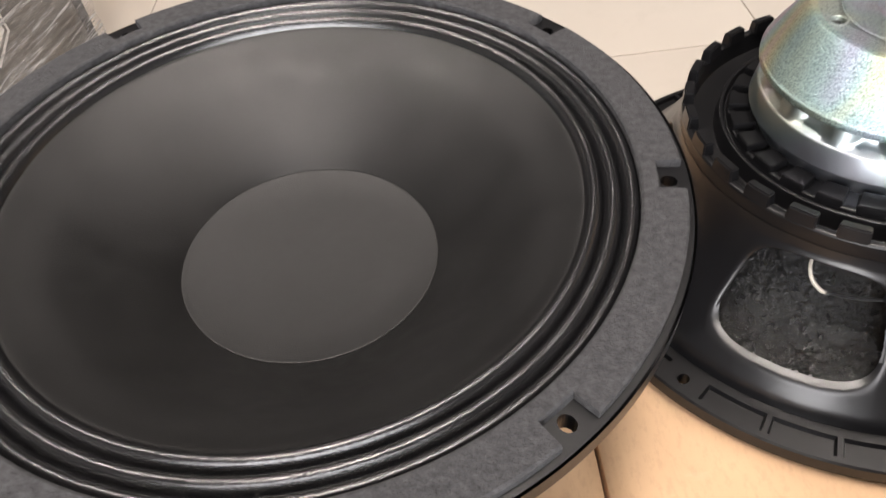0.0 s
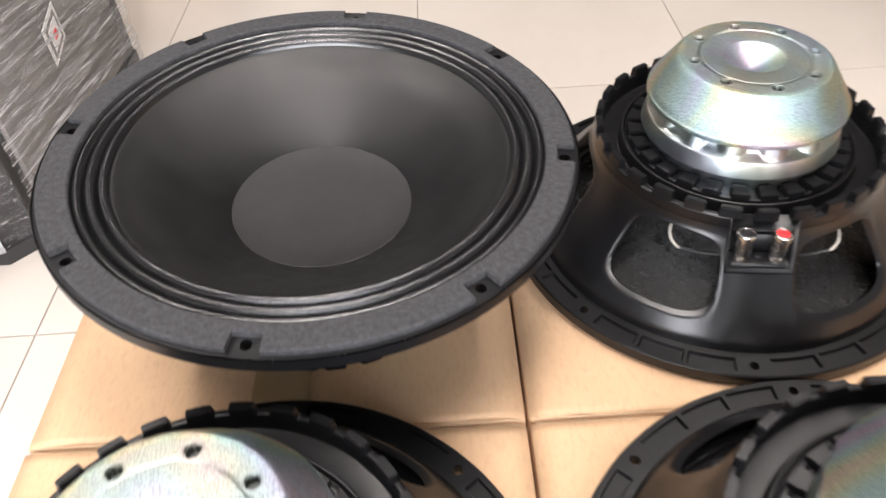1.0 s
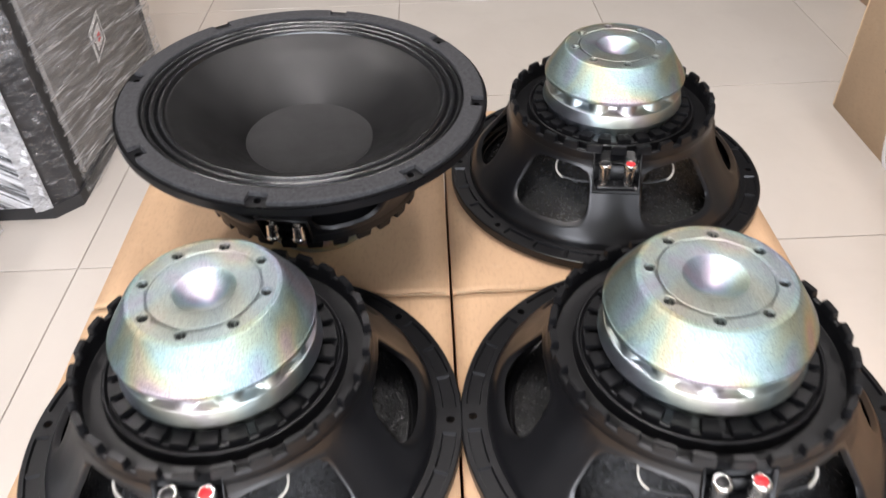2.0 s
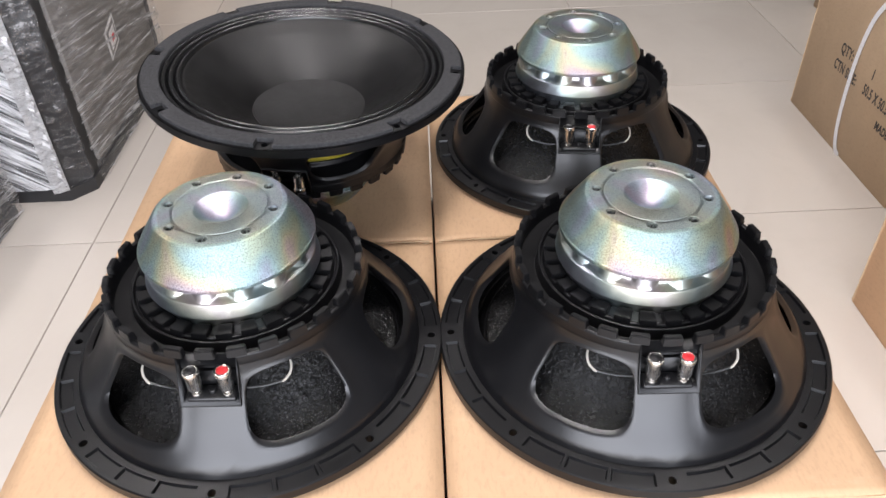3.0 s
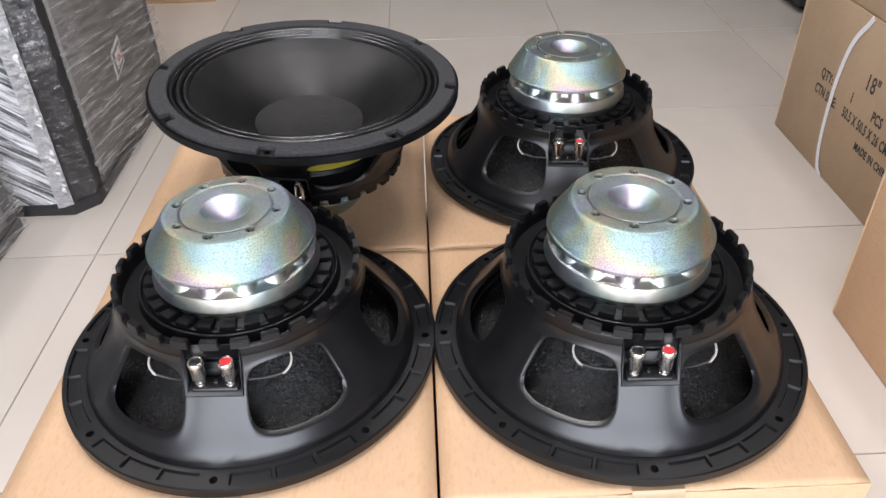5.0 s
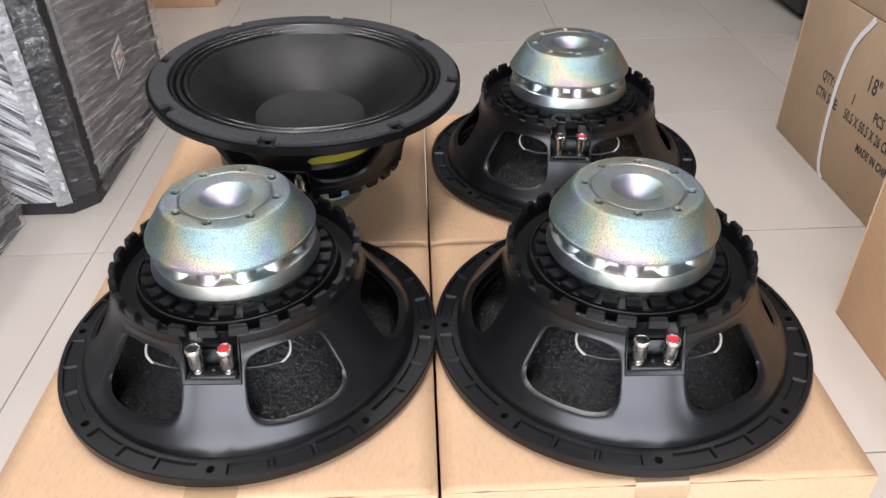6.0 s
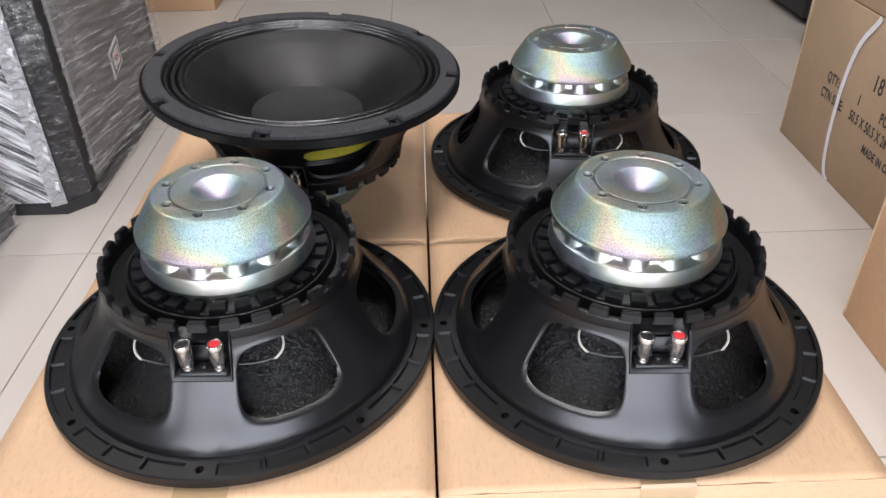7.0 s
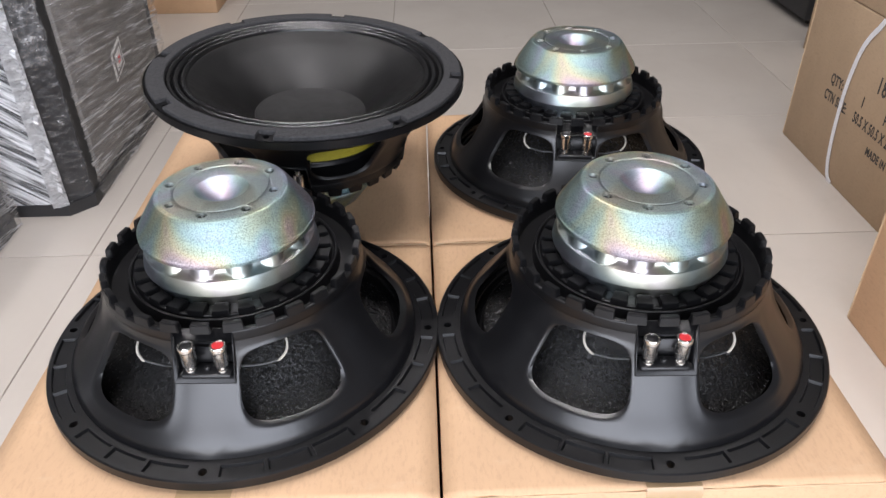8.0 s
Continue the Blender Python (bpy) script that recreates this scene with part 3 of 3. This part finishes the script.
            v.co = (v.co.x * k, v.co.y * k, v.co.z * 1.03)
    basket.data.normals_split_custom_set_from_vertices(normals)
    return spk


SPEAKER_H = 0.2322


def turn_magnet(driver, degrees):
    for child in driver.children:
        if child.name.startswith(("bottom_plate", "scalloped_ring", "magnet_cap")):
            child.rotation_euler.z = radians(degrees)


front_right = make_speaker()
front_right["label"] = "black 18-inch woofer face down on a carton, zinc magnet up"
front_right.matrix_world = pose(0.2505, -0.2360, 0.0005, 0, 0, -1.7)
turn_magnet(copy_thing(front_right, pose(-0.2435, -0.2237, 0.0005, 0, 0, -2.2)), -5.7)
turn_magnet(copy_thing(front_right, pose(0.2594, 0.2628, 0.0005, 0, 0, -7.0)), 8.0)
upright = copy_thing(front_right, pose(-0.1877, 0.1599, SPEAKER_H + 0.0048, 2.1, 2.8, 0) @ pose(0, 0, 0, 0, 180, -7.1))
turn_magnet(front_right, -12.4)
for _o in [o for o in upright.children if o.name.startswith("lead_")]:
    bpy.data.objects.remove(_o)
upright["label"] = "black 18-inch woofer standing on its magnet, paper cone facing up"



def carton(name, x0, x1, y0, y1, z0, z1, label, material=None, group="", flaps=True, turn=0.0):
    """A carton: body, and on top two flaps that meet under a tape."""
    material = material or CARD
    box = thing(name, pose((x0 + x1) / 2, (y0 + y1) / 2, z0, 0, 0, turn), label, "cardboard box", group)
    sx, sy, sz = x1 - x0, y1 - y0, z1 - z0
    top = sz - 0.0036 if flaps else sz
    part("carton_body", block(sx, sy, top, (0, 0, top / 2), 0.003, 2), material, box, smooth=60)
    if not flaps:
        return box
    rnd = random.Random(name + str(round(x0 + 3 * y0, 3)))
    for s in (-1, 1):
        w = sx / 2 - 0.0012
        bm = bmesh.new()
        nx, ny = 10, 40
        rows = []
        ragged = [0.0025 + 0.0035 * rnd.random() ** 2 for _ in range(2)]
        for j in range(ny + 1):
            row = []
            for i in range(nx + 1):
                f = i / nx
                x = s * (0.0008 + (w - 0.0006) * f)
                y = -sy / 2 + sy * j / ny
                if j in (0, ny):
                    y -= math.copysign(0.0012 + rnd.random() * 0.0028, y)
                z = sz - (0.0028 if i == nx else 0.0) - 0.0009 * noise.noise(Vector((x * 9 + x0 * 7, y * 9 + y0 * 5, 0)))
                row.append(bm.verts.new((x, y, z)))
            rows.append(row)
        for a, c in zip(rows, rows[1:]):
            for i in range(nx):
                bm.faces.new((a[i], a[i + 1], c[i + 1], c[i]))
        bmesh.ops.recalc_face_normals(bm, faces=bm.faces)
        if sum(f.normal.z for f in bm.faces) < 0:
            bmesh.ops.reverse_faces(bm, faces=bm.faces)
        flap = part("flap", bm, material, box)
        thick = flap.modifiers.new("thickness", "SOLIDIFY")
        thick.thickness, thick.offset = 0.0032, -1
    # tape over the joint of the flaps, folded down at both ends
    bm = bmesh.new()
    line = [(-sy / 2 - 0.0012, sz - 0.055), (-sy / 2 - 0.0012, sz - 0.004), (-sy / 2 + 0.003, sz + 0.0012), (-sy / 6, sz + 0.0013), (sy / 6, sz + 0.0013), (sy / 2 - 0.003, sz + 0.0012), (sy / 2 + 0.0012, sz - 0.004), (sy / 2 + 0.0012, sz - 0.055)]
    rows = [[bm.verts.new((x + 0.0008 * rnd.uniform(-1, 1), y, z)) for x in (-0.030, -0.010, 0.010, 0.030)] for y, z in line]
    for a, c in zip(rows, rows[1:]):
        for i in range(3):
            bm.faces.new((a[i], a[i + 1], c[i + 1], c[i]))
    bmesh.ops.recalc_face_normals(bm, faces=bm.faces)
    part("packing_tape", bm, TAPE, box, "brown packing tape")
    # torn, pale edges of the board along the ends of the flaps
    for s in (-1, 1):
        pts = []
        for i in range(61):
            f = i / 60
            pts.append((-sx / 2 + 0.006 + (sx - 0.012) * f, s * (sy / 2 - 0.0012 + 0.0009 * noise.noise(Vector((f * 30, x0 * 9, s + y0)))), sz - 0.0030 + 0.0008 * noise.noise(Vector((f * 55, y0 * 9, s)))))
        part("torn_edge", tube(pts, 0.0011, 5), EDGE, box, "pale torn edge of the board")
    return box


G = 0.0018
for sx in (-1, 1):
    for sy in (-1, 1):
        xs = sorted((sx * G, 0.491 if sx > 0 else -0.502))
        ys = sorted((sy * G - 0.004, sy * 0.488))
        carton("cardboard_carton", xs[0], xs[1], ys[0], ys[1], FLOOR, 0.0, "closed brown cardboard carton carrying a loudspeaker driver", group="cartons under the drivers")


# ---- cabinets in stretch film ----


def film_sheet(corner, u, v, nu, nv, depth, stretch, seed):
    """A pulled sheet of film with ridges along one slanting way."""
    bm = bmesh.new()
    corner, u, v = Vector(corner), Vector(u), Vector(v)
    out = u.cross(v).normalized()
    rows = []
    for j in range(nv + 1):
        row = []
        for i in range(nu + 1):
            a, b = i / nu * u.length, j / nv * v.length
            p = a * stretch[0] + b * stretch[1]
            q = -a * stretch[1] + b * stretch[0]
            h = noise.noise(Vector((p * stretch[2], q * stretch[3], seed))) + 0.5 * noise.noise(Vector((p * stretch[2] * 2.3, q * stretch[3] * 2.3, seed + 7)))
            row.append(bm.verts.new(corner + u * (i / nu) + v * (j / nv) + out * depth * (h + 0.6)))
        rows.append(row)
    for a, c in zip(rows, rows[1:]):
        for i in range(nu):
            bm.faces.new((a[i], a[i + 1], c[i + 1], c[i]))
    return bm


def prism(outline, z0, z1, bm=None):
    bm = bm or bmesh.new()
    low = [bm.verts.new((x, y, z0)) for x, y in outline]
    high = [bm.verts.new((x, y, z1)) for x, y in outline]
    n = len(outline)
    for i in range(n):
        bm.faces.new((low[i], low[(i + 1) % n], high[(i + 1) % n], high[i]))
    bm.faces.new(low[::-1])
    bm.faces.new(high)
    bmesh.ops.recalc_face_normals(bm, faces=bm.faces)
    return bm


def wrapped_cabinet(name, x, y, wide, deep, high, cut, label, badge):
    """Front right corner of the base at (x, y); grille on the +x side."""
    cab = thing(name, pose(x, y, FLOOR), label, "speaker cabinet", "wrapped cabinets")
    outline = [(-wide, 0), (-cut, 0), (0, cut), (0, deep), (-wide, deep)]
    part("base", prism([(a + (0.006 if a > -wide else 0), b - (0.006 if b < deep else 0)) for a, b in outline], 0.0, 0.030), CABINET, cab, "black plinth")
    part("body", prism(outline, 0.030, high), CABINET, cab)
    part("grille", block(0.012, deep - cut - 0.10, high - 0.10, (0.004, cut + 0.045 + (deep - cut - 0.10) / 2, 0.05 + (high - 0.10) / 2), 0.004, 2), GRILLE, cab, "warm grey cloth grille")
    if badge:
        bx, by, bz = badge
        for size, m, off in ((1.0, WHITE, 0.0), (0.78, GRILLE, 0.0012), (0.55, WHITE, 0.0024), (0.2, RED, 0.0036)):
            bm = bmesh.new()
            w, h, sl = 0.038 * size, 0.036 * size, 0.012 * size
            v = [bm.verts.new((bx + off + d, by + a, bz + c)) for d in (0, 0.001) for a, c in ((-w, -h - sl), (w, -h + sl), (w, h + sl), (-w, h - sl))]
            for f in ((0, 1, 2, 3), (4, 7, 6, 5), (0, 4, 5, 1), (1, 5, 6, 2), (2, 6, 7, 3), (3, 7, 4, 0)):
                bm.faces.new([v[i] for i in f])
            bmesh.ops.recalc_face_normals(bm, faces=bm.faces)
            part("badge", bm, m, cab, "small slanting printed emblem", 0)
    film = part("film_on_side", film_sheet((0.014, cut + 0.004, 0.010), (0, deep - cut, 0), (0, 0, high - 0.02), 150, 150, 0.007, (0.993, -0.12, 4.0, 36.0), 3.0), FILM, cab, "clear stretch film with slanting pulls")
    film = part("film_on_front", film_sheet((-wide, -0.004, 0.035), (wide - cut + 0.01, 0, 0), (0, 0, high - 0.04), 120, 150, 0.010, (0.82, -0.57, 3.0, 40.0), 9.0), FILM_FRONT, cab, "shiny stretch film with slanting folds")
    film = part("film_on_corner", film_sheet((-cut - 0.020, -0.020, 0.030), (cut * 0.22 + 0.020, cut * 0.24 + 0.006, 0), (0, 0, high - 0.04), 16, 300, 0.006, (1.0, 0.0, 40.0, 75.0), 5.0), FOAM, cab, "bunched whitish film along the corner")
    film = part("film_on_edge", film_sheet((-cut * 0.80, cut * 0.16, 0.030), (cut * 0.86, cut * 0.90, 0), (0, 0, high - 0.04), 14, 220, 0.004, (1.0, 0.0, 22.0, 40.0), 2.0), FILM_THIN, cab, "clear film over the black corner")
    if badge:
        part("loose_film", film_sheet((0.026, cut + 0.002, 0.32), (0.004, 0.085, 0), (0, 0, high - 0.34), 24, 120, 0.012, (1.0, 0.0, 22.0, 9.0), 4.0), FILM_THIN, cab, "loose fold of clear film")
        part("crumpled_film", film_sheet((-cut * 0.9, cut * 0.05, 0.36), (cut * 0.92, cut * 0.93, 0), (0, 0, high - 0.38), 30, 220, 0.014, (0.8, 0.6, 30.0, 30.0), 6.0), FILM_CRUMPLE, cab, "crumpled clear film bunched over the corner")
    return cab


wrapped_cabinet("wrapped_cabinet", -0.805, 0.556, 0.60, 0.705, 0.98, 0.048, "grey-fronted speaker cabinet wrapped in clear stretch film", (0.0125, 0.362, 0.249))
wrapped_cabinet("wrapped_cabinet", -0.955, -0.18, 0.55, 0.680, 0.65, 0.06, "dark speaker cabinet wrapped in stretch film", None)

# ---- cartons beside the row ----
printed = carton("printed_carton", 0.995, 1.505, 0.374, 0.887, FLOOR, 0.150, "printed brown cardboard carton with a white plastic strap", CARD_DARK, flaps=False)
carton("stacked_carton", 0.997, 1.507, 0.372, 0.885, 0.1515, 0.56, "brown cardboard carton stacked on a printed one", CARD_DARK, flaps=False)
near = carton("worn_carton", 0.787, 1.292, -0.417, 0.088, FLOOR, 0.150, "plain brown cardboard carton with crushed pale edges", flaps=False)
carton("far_carton", 1.350, 1.855, 1.065, 1.568, FLOOR, 0.150, "brown cardboard carton standing on the floor", CARD_DARK, flaps=False)
carton("far_carton", -1.345, -0.843, 2.160, 2.665, FLOOR, 0.150, "brown cardboard carton standing on the tiles", flaps=False)
dark = thing("black_cabinet", pose(1.71, 2.17, FLOOR), "black speaker cabinet standing on the tiles", "speaker cabinet")
part("body", block(0.55, 0.80, 0.62, (0, 0, 0.34), 0.012, 2), CABINET, dark)
for _x in (-0.2, 0.2):
    for _y in (-0.32, 0.32):
        part("foot", lathe(rounded([(0.028, 0.0), (0.028, 0.025), (0.024, 0.031), (0, 0.031)], 0.003, 2), 20), BLACK_PLASTIC, dark).location = (_x, _y, 0)


def lettering(text, y, z, size, parent, x, squeeze=0.72):
    """Stencil print on the side that faces -x, reading towards -y."""
    cu = bpy.data.curves.new("print", "FONT")
    cu.body, cu.size, cu.extrude, cu.space_character = text, size, 0.0002, 1.10
    cu.offset = 0.0009
    ob = new("print", cu)
    cu.materials.append(PRINT)
    ob.parent = parent
    origin = parent.matrix_world.translation
    ob.location = Vector((x, y - 0.002, z + 0.002)) - origin
    ob.rotation_euler = (radians(90), 0, radians(-90))
    ob.scale = (squeeze, 1, 1)
    return tagged(ob, "dark stencil print '%s'" % text)


FACE = 0.995 - 0.0004
bpy.context.view_layer.update()
lettering("QTY:", 0.728, -0.047, 0.034, printed, FACE)
lettering("1", 0.580, -0.048, 0.034, printed, FACE)
lettering("PCS", 0.482, -0.050, 0.034, printed, FACE)
lettering("CTN SIZE:", 0.738, -0.090, 0.034, printed, FACE, 0.66)
lettering("50.5 X 50.5 X 26 CM", 0.594, -0.090, 0.034, printed, FACE, 0.62)
lettering("18\"", 0.542, 0.002, 0.052, printed, FACE, 0.75)
lettering("MADE IN CHINA", 0.509, -0.134, 0.026, printed, FACE, 0.74)

# the strap: a flat band that stands a little off the carton
bm = bmesh.new()
_line = smooth_curve([(0.598, -0.2585), (0.618, -0.248), (0.634, -0.215), (0.645, -0.160), (0.650, -0.100), (0.651, -0.050), (0.646, 0.010), (0.634, 0.065), (0.616, 0.100), (0.594, 0.128), (0.580, 0.149)], 4)
_rows = []
for (_y, _z), (_y2, _z2) in zip(_line, _line[1:] + [(2 * _line[-1][0] - _line[-2][0], 2 * _line[-1][1] - _line[-2][1])]):
    _d = Vector((_y2 - _y, _z2 - _z)).normalized()
    _nx = 0.9915
    _rows.append([bm.verts.new((_nx + o, _y + s * 0.0065 * _d[1], _z - s * 0.0065 * _d[0])) for o, s in ((0, -1), (0, 1), (0.0012, 1), (0.0012, -1))])
for _a, _b in zip(_rows, _rows[1:]):
    for _i in range(4):
        bm.faces.new((_a[_i], _a[(_i + 1) % 4], _b[(_i + 1) % 4], _b[_i]))
bmesh.ops.recalc_face_normals(bm, faces=bm.faces)
strap = part("strap", bm, STRAP, printed, "white woven plastic strap")
strap.matrix_parent_inverse = printed.matrix_world.inverted()

# crushed upright edges of the cartons
for _box, _cx, _cy, _z1 in ((near, 0.787, 0.088, 0.148), (printed, 0.995, 0.887, 0.148)):
    _pts = [(_cx + 0.0015 + 0.0012 * noise.noise(Vector((0, 0, _i * 0.9))), _cy - 0.0015 + 0.0012 * noise.noise(Vector((5, 0, _i * 0.7))), FLOOR + 0.004 + (_z1 - FLOOR) * _i / 50) for _i in range(51)]
    _edge = part("crushed_edge", tube(_pts, 0.0028, 6), EDGE, _box, "pale crushed edge of the board")
    _edge.matrix_parent_inverse = _box.matrix_world.inverted()

# ---- ceiling lamps, added out of view ----
for _x, _y, _watts in ADDED_TUBES:
    lamp = thing("ceiling_lamp", pose(_x, _y, CEIL), "added white tube lamp under the ceiling, out of view", "lamp", "ceiling lamps")
    part("housing", block(0.16, 1.24, 0.035, (0, 0, -0.0185), 0.004, 2), CEILP, lamp)
    part("tube", tube([(0, -0.58, -0.052), (0, 0.58, -0.052)], 0.013, 12), LAMP, lamp, "lit white tube of an added lamp")

# ---- floor tiles, one by one ----
TS, JOINT = 0.63, 0.0026
_bm = block(TS - JOINT, TS - JOINT, 0.008, (0, 0, -0.004), 0.0008, 1)
_tile = part("tile", _bm, TILE, floor, smooth=0)
_tile_mesh = _tile.data
_tile.matrix_world = pose(-0.742 + TS / 2, 0.381 + TS / 2, FLOOR)
for _i in range(-3, 6):
    for _j in range(-6, 7):
        _x, _y = -0.742 + TS * (_i + 0.5), 0.381 + TS * (_j + 0.5)
        if (_i, _j) == (0, 0) or not (X0 - 0.25 < _x < X1 + 0.25 and Y0 - 0.25 < _y < Y1 + 0.25):
            continue
        _ob = new("tile", _tile_mesh)
        _ob.parent = floor
        _ob.location = (_x, _y, FLOOR)
